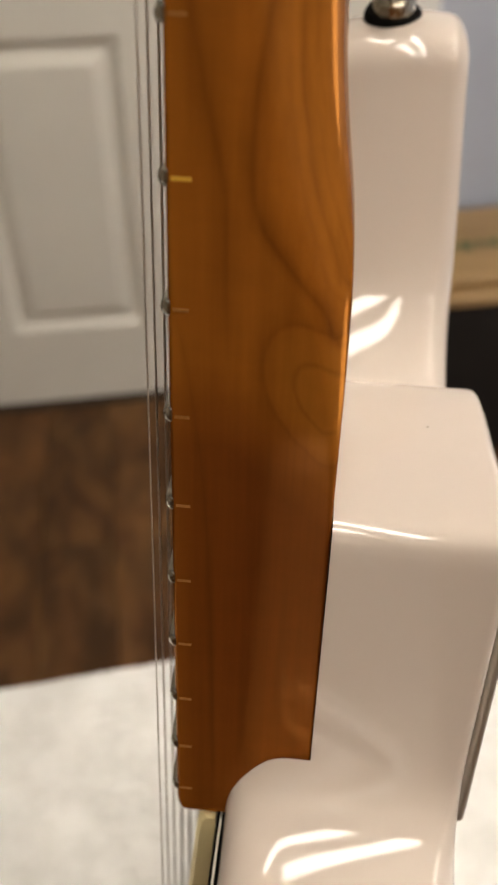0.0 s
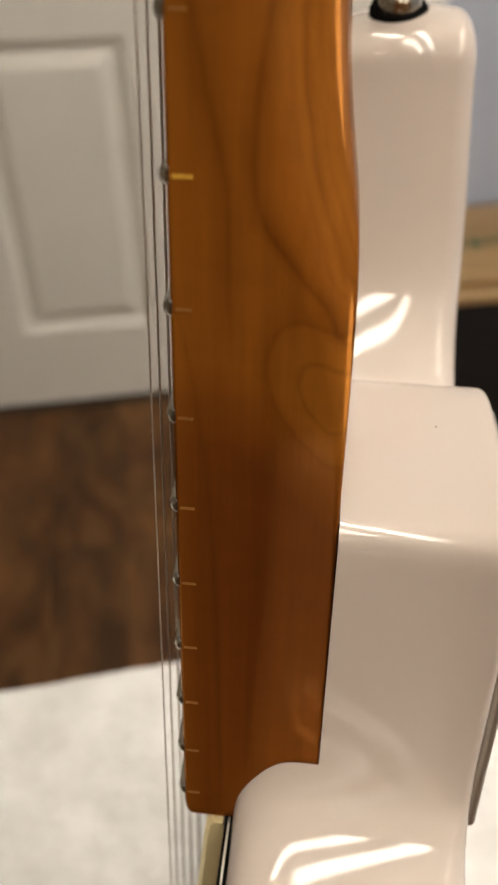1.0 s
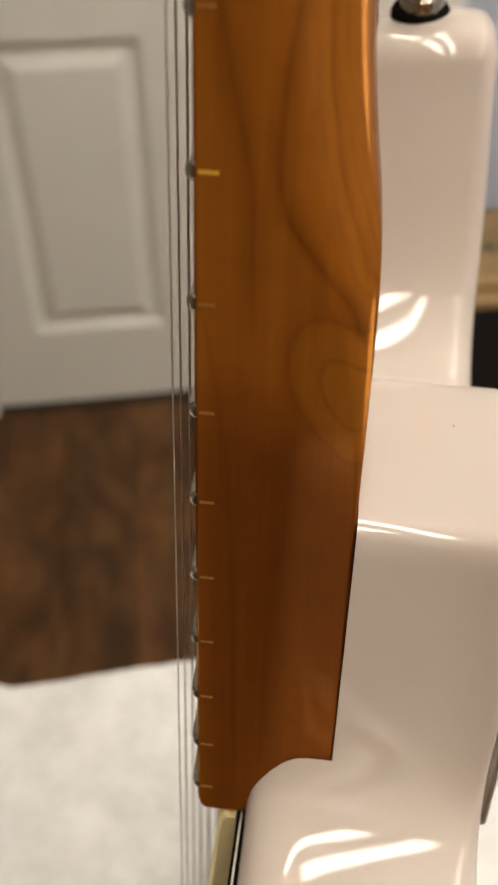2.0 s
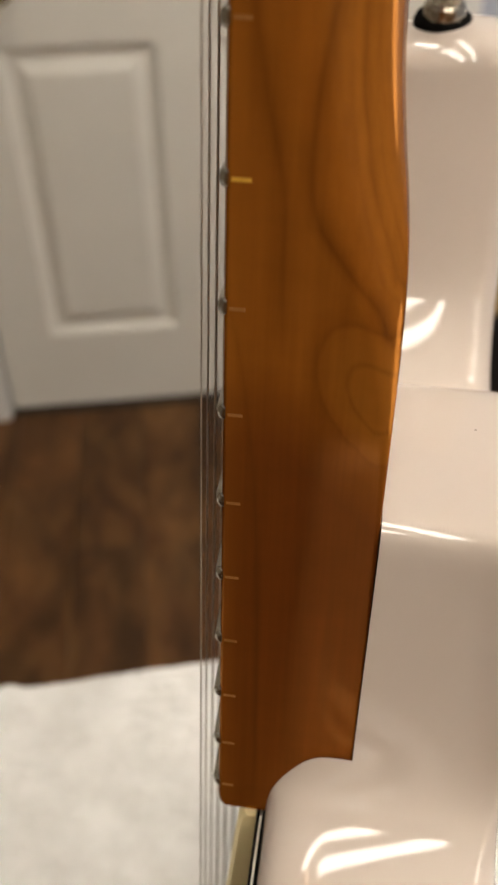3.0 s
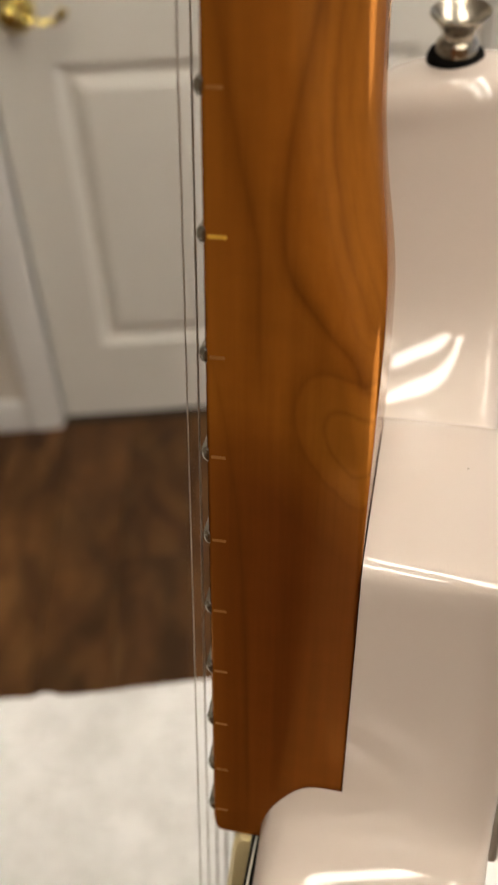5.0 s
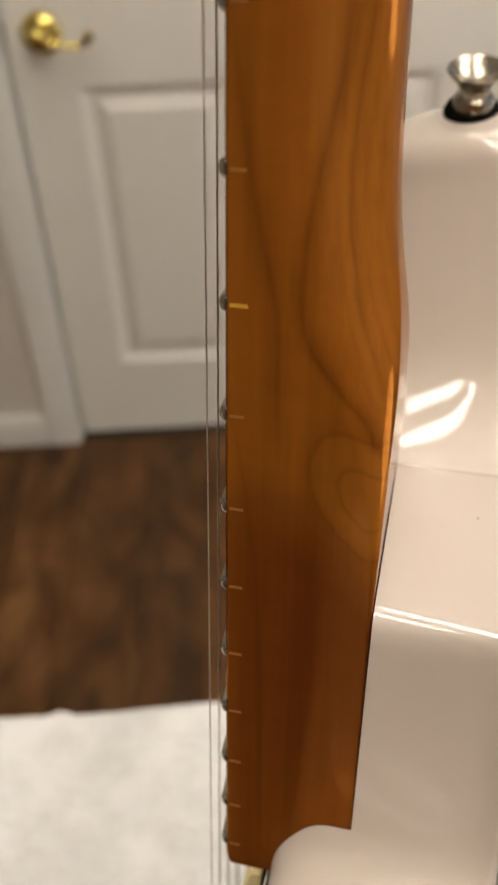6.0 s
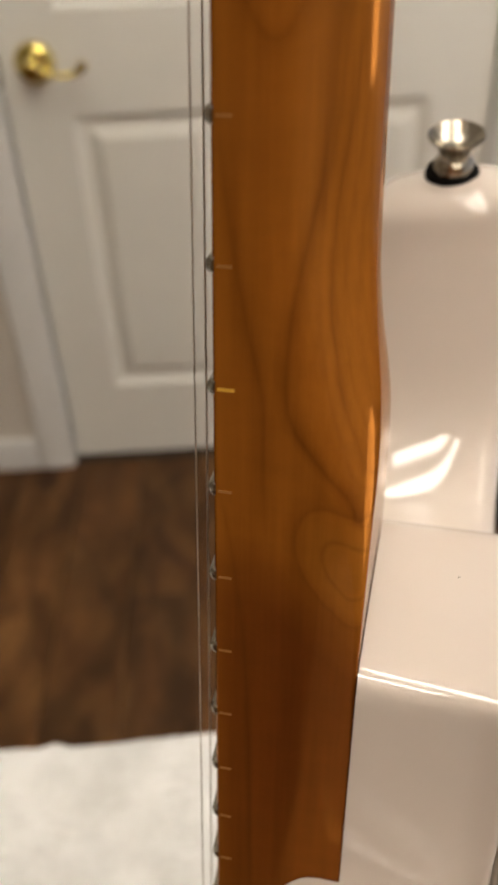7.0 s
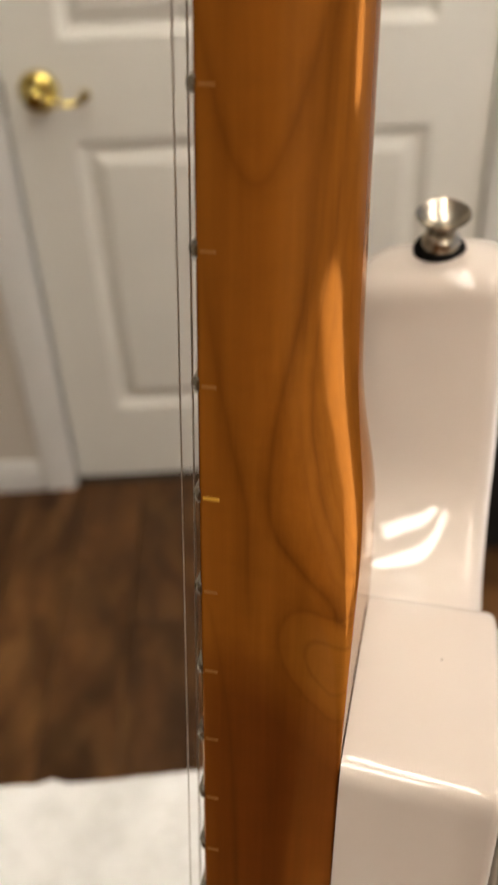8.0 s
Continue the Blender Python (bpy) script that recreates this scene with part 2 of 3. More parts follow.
BLACK = plain("black_plastic", (0.010, 0.009, 0.008), 0.7, 0.0, 0.2, 200.0)
FELT = plain("black_felt", (0.005, 0.0045, 0.004), 0.9, 0.0, 0.3, 900.0, bump=0.0004, spec=0.08)
SLOT = plain("slot_filler", (0.25, 0.105, 0.016), 0.45, 0.0, 0.1, 900.0)
SLOT_BRIGHT = plain("bright_slot_filler", (0.60, 0.34, 0.035), 0.4, 0.0, 0.1, 900.0)
DOOR_PAINT = plain("white_door_paint", (0.745, 0.732, 0.672), 0.38, 0.0, 0.025, 6.0, bump=0.0003)
TRIM_PAINT = plain("white_trim_paint", (0.73, 0.725, 0.695), 0.36, 0.0, 0.025, 8.0, bump=0.0003)
WALL_WARM = plain("cream_wall_paint", (0.62, 0.58, 0.51), 0.8, 0.0, 0.03, 5.0, bump=0.0006)
# the bluish light right of the door is put into this paint
WALL_COOL = plain("cool_light_wall_paint", (0.42, 0.46, 0.55), 0.8, 0.0, 0.03, 5.0, bump=0.0006)
# darker paints for walls out of view, chosen to cut the fill light
WALL_DARK = plain("dark_unseen_wall_paint", (0.24, 0.125, 0.050), 0.8, 0.0, 0.05, 5.0, bump=0.0006)
WALL_TAUPE = plain("taupe_unseen_wall_paint", (0.36, 0.31, 0.25), 0.8, 0.0, 0.03, 5.0, bump=0.0006)
CEILING = plain("ceiling_paint", (0.78, 0.77, 0.75), 0.9, 0.0, 0.02, 4.0, bump=0.0006)
DARK_CABINET = plain("black_cabinet_paint", (0.012, 0.011, 0.010), 0.5, 0.0, 0.2, 12.0, spec=0.25)
GREEN_INK = plain("green_ink", (0.020, 0.075, 0.030), 0.7, 0.0, 0.3, 60.0)
SUBFLOOR = plain("dark_joint", (0.012, 0.008, 0.005), 0.8, 0.0, 0.1, 10.0)
LAMP_GLOW = emitter("lamp_diffuser", LAMP_WARM, LAMP_STRENGTH)
SHADE_GLOW = emitter("glowing_panel", (1.0, 0.90, 0.84), SHADE_STRENGTH)


# ---- mesh helpers ----
from mathutils.geometry import tessellate_polygon


def part(name, bm, material, parent=None, label="", smooth=True):
    me = bpy.data.meshes.new(name)
    bm.normal_update()
    bm.to_mesh(me)
    bm.free()
    me.materials.append(material)
    if smooth:
        me.polygons.foreach_set("use_smooth", [True] * len(me.polygons))
        me.set_sharp_from_angle(angle=radians(40))
    ob = new(name, me)
    if parent is not None:
        ob.parent = parent
    return tagged(ob, label)


def box(x0, x1, y0, y1, z0, z1, bevel=0.0, segments=2, bm=None):
    b = bmesh.new() if bm is None else bm
    made = bmesh.ops.create_cube(b, size=1.0)
    vs = made["verts"]
    for v in vs:
        v.co = ((x0 + x1) / 2 + v.co.x * (x1 - x0), (y0 + y1) / 2 + v.co.y * (y1 - y0), (z0 + z1) / 2 + v.co.z * (z1 - z0))
    if bevel:
        es = list({e for v in vs for e in v.link_edges})
        bmesh.ops.bevel(b, geom=es, offset=bevel, segments=segments, profile=0.5, affect="EDGES")
    return b


def loft(rings, closed=True, caps=True, bm=None):
    """Skin a row of rings of points, all of one length."""
    b = bmesh.new() if bm is None else bm
    made = [[b.verts.new(p) for p in ring] for ring in rings]
    n = len(made[0])
    for a, c in zip(made, made[1:]):
        for k in range(n if closed else n - 1):
            j = (k + 1) % n
            b.faces.new((a[k], a[j], c[j], c[k]))
    if caps:
        for ring in (made[0][::-1], made[-1]):
            if n <= 60:
                b.faces.new(ring)
                continue
            for tri in tessellate_polygon([[v.co for v in ring]]):
                corners = [ring[k] for k in tri]
                if len(set(tri)) == 3 and b.faces.get(corners) is None:
                    b.faces.new(corners)
    bmesh.ops.recalc_face_normals(b, faces=b.faces)
    return b


def turned(profile, sides=40, bm=None):
    """A body of revolution about z from (radius, height) pairs."""
    rings = [[(max(r, 1e-5) * math.cos(2 * math.pi * k / sides), max(r, 1e-5) * math.sin(2 * math.pi * k / sides), h) for k in range(sides)]
             for r, h in profile]
    return loft(rings, bm=bm)


def tube(points, radii, sides=10, bm=None):
    """A round bar along a line of points."""
    pts = [Vector(p) for p in points]
    rings = []
    for k, p in enumerate(pts):
        d = (pts[min(k + 1, len(pts) - 1)] - pts[max(k - 1, 0)]).normalized()
        a = d.orthogonal().normalized() if k == 0 else (a - d * a.dot(d)).normalized()
        c = d.cross(a)
        r = radii[k] if isinstance(radii, (list, tuple)) else radii
        rings.append([p + r * (math.cos(2 * math.pi * j / sides) * a + math.sin(2 * math.pi * j / sides) * c) for j in range(sides)])
    return loft(rings, bm=bm)


def spline(points, steps, closed=True):
    """A smooth line through points (Catmull-Rom)."""
    p = [Vector(q) for q in points]
    n, out = len(p), []
    for k in range(n if closed else n - 1):
        a, b, c, d = (p[(k - 1) % n], p[k], p[(k + 1) % n], p[(k + 2) % n]) if closed else (p[max(k - 1, 0)], p[k], p[k + 1], p[min(k + 2, n - 1)])
        for j in range(steps):
            t = j / steps
            out.append(0.5 * (2 * b + (c - a) * t + (2 * a - 5 * b + 4 * c - d) * t * t + (3 * b - a - 3 * c + d) * t ** 3))
    if not closed:
        out.append(p[-1])
    return out


def even(points, step):
    """The closed line of points, spaced evenly."""
    pts = [Vector(q) for q in points]
    pts.append(pts[0])
    run = [0.0]
    for a, b in zip(pts, pts[1:]):
        run.append(run[-1] + (b - a).length)
    n = int(run[-1] / step)
    at = np.linspace(0, run[-1], n, endpoint=False)
    return [Vector((np.interp(s, run, [q.x for q in pts]), np.interp(s, run, [q.y for q in pts]))) for s in at]


# ---- the room ----
DOOR_W, DOOR_H = 0.813, 2.03
X0, X1, Y0, CEIL = -1.5, 2.3, -3.3, 2.44
WALL_Y = -0.019


def wall(name, x0, x1, y0, y1, z0, z1, material, label):
    return tagged(part(name, box(x0, x1, y0, y1, z0, z1), material, smooth=False), label, "wall", kind="structure")


wall("wall_north_1", X0, -0.012, WALL_Y, 0.11, 0, CEIL, WALL_WARM, "cream painted wall beside the white door")
wall("wall_north_2", DOOR_W + 0.012, X1, WALL_Y, 0.11, 0, CEIL, WALL_COOL, "wall beside the white door, cool light tinted into its paint")
wall("wall_north_3", -0.012, DOOR_W + 0.012, WALL_Y, 0.11, DOOR_H + 0.012, CEIL, WALL_WARM, "cream painted wall above the white door")
wall("wall_north_4", -0.012, DOOR_W + 0.012, 0.075, 0.11, 0, DOOR_H + 0.012, WALL_WARM, "dark gap closed behind the door")
# these three walls are unseen; their colours only steer the bounce light
wall("wall_west", X0 - 0.12, X0, Y0, 0.11, 0, CEIL, WALL_TAUPE, "unseen taupe side wall, darkened to cut bounce light")
wall("wall_east", X1, X1 + 0.12, Y0, 0.11, 0, CEIL, WALL_COOL, "unseen side wall, blue to cool the bounce on the right")
wall("wall_south", X0 - 0.12, X1 + 0.12, Y0 - 0.12, Y0, 0, CEIL, WALL_DARK, "unseen wall behind the viewer, dark brown to cut bounce light")
tagged(part("ceiling", box(X0 - 0.12, X1 + 0.12, Y0 - 0.12, 0.11, CEIL, CEIL + 0.1), CEILING, smooth=False), "plain white painted ceiling", "ceiling", kind="structure")
floor = tagged(part("floor", box(X0 - 0.12, X1 + 0.12, Y0 - 0.12, 0.11, -0.06, -0.006), SUBFLOOR, smooth=False),
               "dark brown laminate plank floor", "floor", kind="structure")

tagged(part("baseboard", box(X0, -0.078, WALL_Y - 0.014, WALL_Y - 0.001, 0, 0.079, 0.004), TRIM_PAINT), "white painted baseboard along the wall", "baseboard", kind="structure")
tagged(part("baseboard", box(DOOR_W + 0.078, X1, WALL_Y - 0.014, WALL_Y - 0.001, 0, 0.079, 0.004), TRIM_PAINT), "white painted baseboard along the wall", "baseboard", kind="structure")


def casing():
    """The moulded frame round the door: two uprights and a head."""
    trim = tagged(new("trim"), "white moulded door casing", "door casing", kind="structure")
    prof = [(0.0, -0.001), (0.0, -0.007), (0.006, -0.009), (0.030, -0.0105), (0.050, -0.0125), (0.062, -0.0115), (0.066, -0.007), (0.066, -0.001)]
    top = DOOR_H + 0.010
    for side, name in ((-1, "upright"), (1, "upright")):
        edge = -0.009 if side < 0 else DOOR_W + 0.009
        rings = [[(edge + side * u, WALL_Y + v, z) for u, v in prof] for z in (0.0, top)]
        part(name, loft(rings), TRIM_PAINT, trim)
    part("head", loft([[(x, WALL_Y + v, top + 0.001 + u) for u, v in prof] for x in (-0.074, DOOR_W + 0.074)]), TRIM_PAINT, trim)
    for x0, x1 in ((-0.012, -0.0055), (DOOR_W + 0.002, DOOR_W + 0.012)):
        part("jamb", box(x0 + 0.0005, x1 - 0.0005, WALL_Y - 0.001, 0.074, 0, DOOR_H + 0.003), TRIM_PAINT, trim, smooth=False)
    part("jamb", box(-0.011, DOOR_W + 0.011, WALL_Y - 0.001, 0.074, DOOR_H + 0.004, DOOR_H + 0.0115), TRIM_PAINT, trim, smooth=False)


casing()


def panel_door():
    """A six-panel door: a grid of stiles and rails with moulded, raised panels sunk between them."""
    door = tagged(new("door_1"), "closed white six-panel interior door with a brass lever", "door", kind="structure")
    st, mid = 0.102, (DOOR_W - 0.102 * 2 - 0.257 * 2)
    cols = ((st, st + 0.257), (st + 0.257 + mid, DOOR_W - st))
    rows = ((0.182, 0.728), (0.888, 1.60), (1.72, 1.93))
    bm, panels = bmesh.new(), []
    xs = sorted({0.0, DOOR_W, *(v for c in cols for v in c)})
    zs = sorted({0.010, DOOR_H, *(v for r in rows for v in r)})
    grid = {(i, k): bm.verts.new((x, 0.0, z)) for i, x in enumerate(xs) for k, z in enumerate(zs)}
    for i in range(len(xs) - 1):
        for k in range(len(zs) - 1):
            if (xs[i], xs[i + 1]) in cols and (zs[k], zs[k + 1]) in rows:
                x0, x1, z0, z1 = xs[i], xs[i + 1], zs[k], zs[k + 1]
                sunk = bmesh.new()
                ring = [sunk.verts.new(p) for p in ((x0, 0.0, z0), (x1, 0.0, z0), (x1, 0.0, z1), (x0, 0.0, z1))]
                for inset, depth in ((0.003, 0.003), (0.016, 0.0115), (0.020, 0.0120), (0.023, 0.0115), (0.044, 0.0020), (0.047, 0.0015)):
                    nxt = [sunk.verts.new(p) for p in ((x0 + inset, depth, z0 + inset), (x1 - inset, depth, z0 + inset), (x1 - inset, depth, z1 - inset), (x0 + inset, depth, z1 - inset))]
                    for a in range(4):
                        b = (a + 1) % 4
                        sunk.faces.new((ring[a], ring[b], nxt[b], nxt[a]))
                    ring = nxt
                sunk.faces.new(ring)
                panels.append(sunk)
            else:
                bm.faces.new((grid[i, k], grid[i + 1, k], grid[i + 1, k + 1], grid[i, k + 1]))
    back = [bm.verts.new((x, 0.035, z)) for x, z in ((0, 0.010), (DOOR_W, 0.010), (DOOR_W, DOOR_H), (0, DOOR_H))]
    bm.faces.new(back[::-1])
    bmesh.ops.recalc_face_normals(bm, faces=bm.faces)
    slab = part("slab", bm, DOOR_PAINT, door, smooth=False)
    for sunk in panels:
        part("panel", sunk, DOOR_PAINT, slab, smooth=False)
    lever = part("lever_handle", turned([(0.0, 0.0), (0.033, 0.0), (0.033, 0.004), (0.030, 0.010), (0.022, 0.014), (0.013, 0.017), (0.011, 0.030), (0.0155, 0.036),
                                         (0.018, 0.046), (0.015, 0.055), (0.008, 0.059), (0.0, 0.060)]), BRASS, door, "polished brass lever handle")
    lever.matrix_local = pose(0.058, 0.0, 0.814, 90, 0, 0)
    line = spline([(0.0, 0.0, 0.048), (0.020, -0.003, 0.053), (0.045, -0.010, 0.053), (0.066, -0.010, 0.049), (0.078, -0.003, 0.046), (0.083, 0.006, 0.046)], 5, False)
    part("lever_arm", tube(line, [0.0085 - 0.004 * math.sin(math.pi * min(1.0, 1.15 * k / (len(line) - 1))) for k in range(len(line))], 14), BRASS, lever)
    part("latch_plate", box(-0.0048, -0.0006, -0.0005, 0.024, 0.776, 0.830, 0.0008), plain("dark_bronze", (0.060, 0.044, 0.028), 0.5, 0.6, 0.15, 80.0), door, "dark bronze latch plate")
    return door


panel_door()
# a thin dark brown band along the foot of the door
tagged(part("threshold", box(-0.008, DOOR_W + 0.008, -0.017, 0.060, 0.0002, 0.0050, 0.002), plain("dark_foot_strip", (0.030, 0.020, 0.012), 0.6, 0.0, 0.2, 20.0)),
       "thin dark strip on the floor under the door", "threshold", kind="structure")


# ---- the table with its cover ----
COVER_TOP = 0.675


def work_table():
    t = tagged(new("work_table"), "narrow wooden work table hidden under a white cover", "table")
    z = COVER_TOP - 0.012
    part("tabletop", box(-0.55, 0.93, -1.460, -1.185, z - 0.03, z, 0.004), PINE, t)
    for x in (-0.48, 0.86):
        for y in (-1.415, -1.235):
            part("leg", box(x - 0.03, x + 0.03, y - 0.03, y + 0.03, 0.0, z - 0.0302, 0.004), PINE, t)
    return t


work_table()


def cover():
    """A thick fleece cover with a slightly torn, wavy edge."""
    nx, ny = 300, 90
    rng = random.Random(4)
    bm = bmesh.new()

    def rim(x):
        w = 0.0010 * math.sin(17.0 * x) + 0.0008 * noise.noise((x * 95.0, 3.0, 0)) + 0.03 * min(max(0.0, x - 0.22), 0.2)
        return -1.1642 + w + 0.004 * math.exp(-((x - 0.224) / 0.006) ** 2)

    rows = []
    for j in range(ny + 1):
        v = (j / ny) ** 1.7
        row = []
        for i in range(nx + 1):
            x = -0.60 + 1.57 * i / nx
            y = rim(x) + (-1.475 - rim(x)) * v
            h = 0.0026 * noise.noise((x * 14, y * 14, 0.3)) + 0.0012 * noise.noise((x * 55, y * 55, 1.7)) + 0.0008 * rng.uniform(-1, 1)
            d = min(1.0, (rim(x) - y) / 0.007)
            row.append(bm.verts.new((x, y, COVER_TOP - 0.0035 + h - 0.006 * (1 - math.sqrt(max(0.0, 1 - (1 - d) ** 2))))))
        rows.append(row)
    for a, b in zip(rows, rows[1:]):
        for i in range(nx):
            bm.faces.new((a[i], b[i], b[i + 1], a[i + 1]))
    loop = rows[0] + [r[-1] for r in rows[1:-1]] + rows[-1][::-1] + [r[0] for r in rows[-2:0:-1]]
    low = [bm.verts.new((v.co.x, v.co.y, COVER_TOP - 0.0118)) for v in loop]
    n = len(loop)
    for k in range(n):
        bm.faces.new((loop[k], loop[(k + 1) % n], low[(k + 1) % n], low[k]))
    bm.faces.new(low[::-1])
    bmesh.ops.recalc_face_normals(bm, faces=bm.faces)
    tagged(part("cover", bm, FLEECE), "thick white fleece cover spread over the table", "blanket")


cover()


# ---- the side table by the wall ----
def side_cabinet():
    c = tagged(new("side_cabinet"), "low black cabinet with a rounded wooden top", "cabinet")
    part("body", box(0.76, 2.02, -0.288, -0.045, 0.0, 0.357, 0.004), DARK_CABINET, c)
    part("top", box(0.74, 2.05, -0.300, -0.04, 0.383, 0.405, 0.006, 3), PINE, c, "honey-coloured wooden top with a rounded edge")
    part("moulding", box(0.73, 2.06, -0.318, -0.04, 0.3575, 0.3825, 0.011, 4), PINE, c, "rounded honey-coloured edge moulding")
    rng = random.Random(8)
    x = 0.80
    while x < 1.30:
        w = rng.uniform(0.012, 0.035)
        part("printed_bar", box(x, x + w, -0.198 + rng.uniform(-0.006, 0.006), -0.172 + rng.uniform(-0.006, 0.006), 0.4052, 0.4058), GREEN_INK, c, smooth=False)
        x += w + rng.uniform(0.004, 0.010)


side_cabinet()


# ---- ceiling lamps ----
def ceiling_lamp(x, y, wide, deep, turn):
    lamp = tagged(new("ceiling_lamp"), "long white strip lamp, switched on, under the ceiling", "ceiling lamp", "strip lamps")
    lamp.matrix_basis = pose(x, y, CEIL, 0, 0, turn)
    part("housing", box(-wide / 2 - 0.010, wide / 2 + 0.010, -deep / 2 - 0.03, deep / 2 + 0.03, -0.055, -0.0005, 0.006), TRIM_PAINT, lamp)
    part("diffuser", box(-wide / 2, wide / 2, -deep / 2, deep / 2, -0.066, -0.0555, 0.004), LAMP_GLOW, lamp)
    return lamp


ceiling_lamp(0.253, -1.72, 0.066, 2.08, -5.5)
ceiling_lamp(0.407, -1.71, 0.066, 2.08, -5.5)
ceiling_lamp(1.048, -1.82, 0.066, 2.44, -5.5)
ceiling_lamp(1.202, -1.81, 0.066, 2.44, -5.5)


def shaded_lamp(name, x, y, z, post, low, high, r, label):
    """A lamp with a drum shade on a turned post."""
    lamp = tagged(new(name), label, name.replace("_", " "))
    lamp.matrix_basis = pose(x, y, z)
    part("base", turned([(0.0, 0.0), (post * 7, 0.0), (post * 7, 0.012), (post * 5, 0.022), (post * 1.4, 0.032), (post, 0.06), (post, low), (0.0, low)], 32), BRASS, lamp)
    shade = [(post, low + 0.0005), (r - 0.003, low + 0.0005), (r, low + 0.004), (r, low + 0.012), (r - 0.002, low + 0.016), (r * 0.97, high - 0.016), (r * 0.975, high - 0.012), (r * 0.97, high), (post, high)]
    part("shade", turned(shade, 48), SHADE_GLOW, lamp, "glowing drum shade of an added lamp")


# two invented lamps out of view, added for highlights on neck and horn
shaded_lamp("floor_lamp", 1.42, -1.19, 0.0, 0.018, 0.44, 0.62, 0.37, "unseen low floor lamp, added for the glow on the neck")
shaded_lamp("table_lamp", 1.84, -0.22, 0.4052, 0.012, 0.33, 0.51, 0.12, "unseen table lamp on the cabinet, added to light the horn's rim")


# ---- the guitar ----
SCALE = 0.648
EDGE_X = -0.0095
BODY_BACK = 0.043


def fret_z(n):
    return SCALE * 2 ** (-n / 12)


def half_width(z):
    return 0.0283 - (z - 0.19) * 0.007 / 0.458


guitar = tagged(new("electric_guitar"), "shell-white electric guitar with amber maple neck standing on white cover", "guitar")
guitar.matrix_basis = GUITAR


def body_outline():
    pts = [(0.0180, 0.2565), (0.0253, 0.2538), (0.0280, 0.2485), (0.0312, 0.2440), (0.0370, 0.2405), (0.0460, 0.2390), (0.0550, 0.2400), (0.0620, 0.2435), (0.0680, 0.2490), (0.0724, 0.2560),
           (0.0755, 0.2648), (0.0785, 0.2780), (0.0808, 0.2890), (0.0829, 0.2998), (0.0841, 0.3074), (0.0872, 0.3118), (0.0931, 0.3145), (0.1010, 0.3159), (0.1085, 0.3148), (0.1155, 0.3070), (0.1200, 0.2830), (0.1215, 0.2500),
           (0.1215, 0.2000), (0.1165, 0.1500), (0.1140, 0.1050), (0.1260, 0.0550), (0.1470, 0.0050), (0.1560, -0.0350), (0.1460, -0.0720),
           (0.1120, -0.0960), (0.0550, -0.1065), (0.0, -0.1085), (-0.0600, -0.1060), (-0.1180, -0.0920), (-0.1520, -0.0580), (-0.1590, -0.0100),
           (-0.1460, 0.0500), (-0.1200, 0.1000), (-0.1100, 0.1400), (-0.1120, 0.1750), (-0.1190, 0.2000), (-0.1190, 0.2130), (-0.1145, 0.2230), (-0.1050, 0.2265), (-0.0955, 0.2220), (-0.0850, 0.2110),
           (-0.0720, 0.1980), (-0.0600, 0.1905), (-0.0500, 0.1878), (-0.0420, 0.1883), (-0.0360, 0.1904), (-0.0318, 0.1942), (-0.0295, 0.1981), (-0.0284, 0.2036), (-0.0281, 0.2120), (-0.0281, 0.2300), (-0.0281, 0.2470),
           (-0.0280, 0.2522), (-0.0271, 0.2548), (-0.0247, 0.2562), (-0.0180, 0.2567), (0.0020, 0.2568)]
    return even([(p.x, p.y) for p in (v.to_2d() for v in spline([(a, b, 0) for a, b in pts], 12))], 0.0009)


def ease(a, b, v):
    t = min(1.0, max(0.0, (v - a) / (b - a)))
    return t * t * (3 - 2 * t)


def bulge(x, p):
    """How far the sanded side of the horn falls back from its middle line at depth x."""
    d, a, b = abs(x - 0.0225), 0.0045, 0.0150
    t = min(1.0, max(0.0, (d - a) / (b - a)))
    return 0.11 * ((b - a) * (t ** 3 - t ** 4 / 2) + max(0.0, d - b)) * ease(0.040, 0.064, p.x)


def edge_round(p):
    """The back edge is crisp on the tongue that holds the neck and softer round the rest."""
    return 1.0 - 0.62 * ease(0.185, 0.200, p.y) * (1 - ease(0.034, 0.046, abs(p.x)))


def calmed(ways, span, closed):
    """Directions along a line, each averaged with its neighbours."""
    n, out = len(ways), []
    for k in range(n):
        v = Vector((0.0, 0.0))
        for d in range(-span, span + 1):
            j = (k + d) % n if closed else min(max(k + d, 0), n - 1)
            v += ways[j] * (span + 1 - abs(d))
        out.append(v.normalized())
    return out


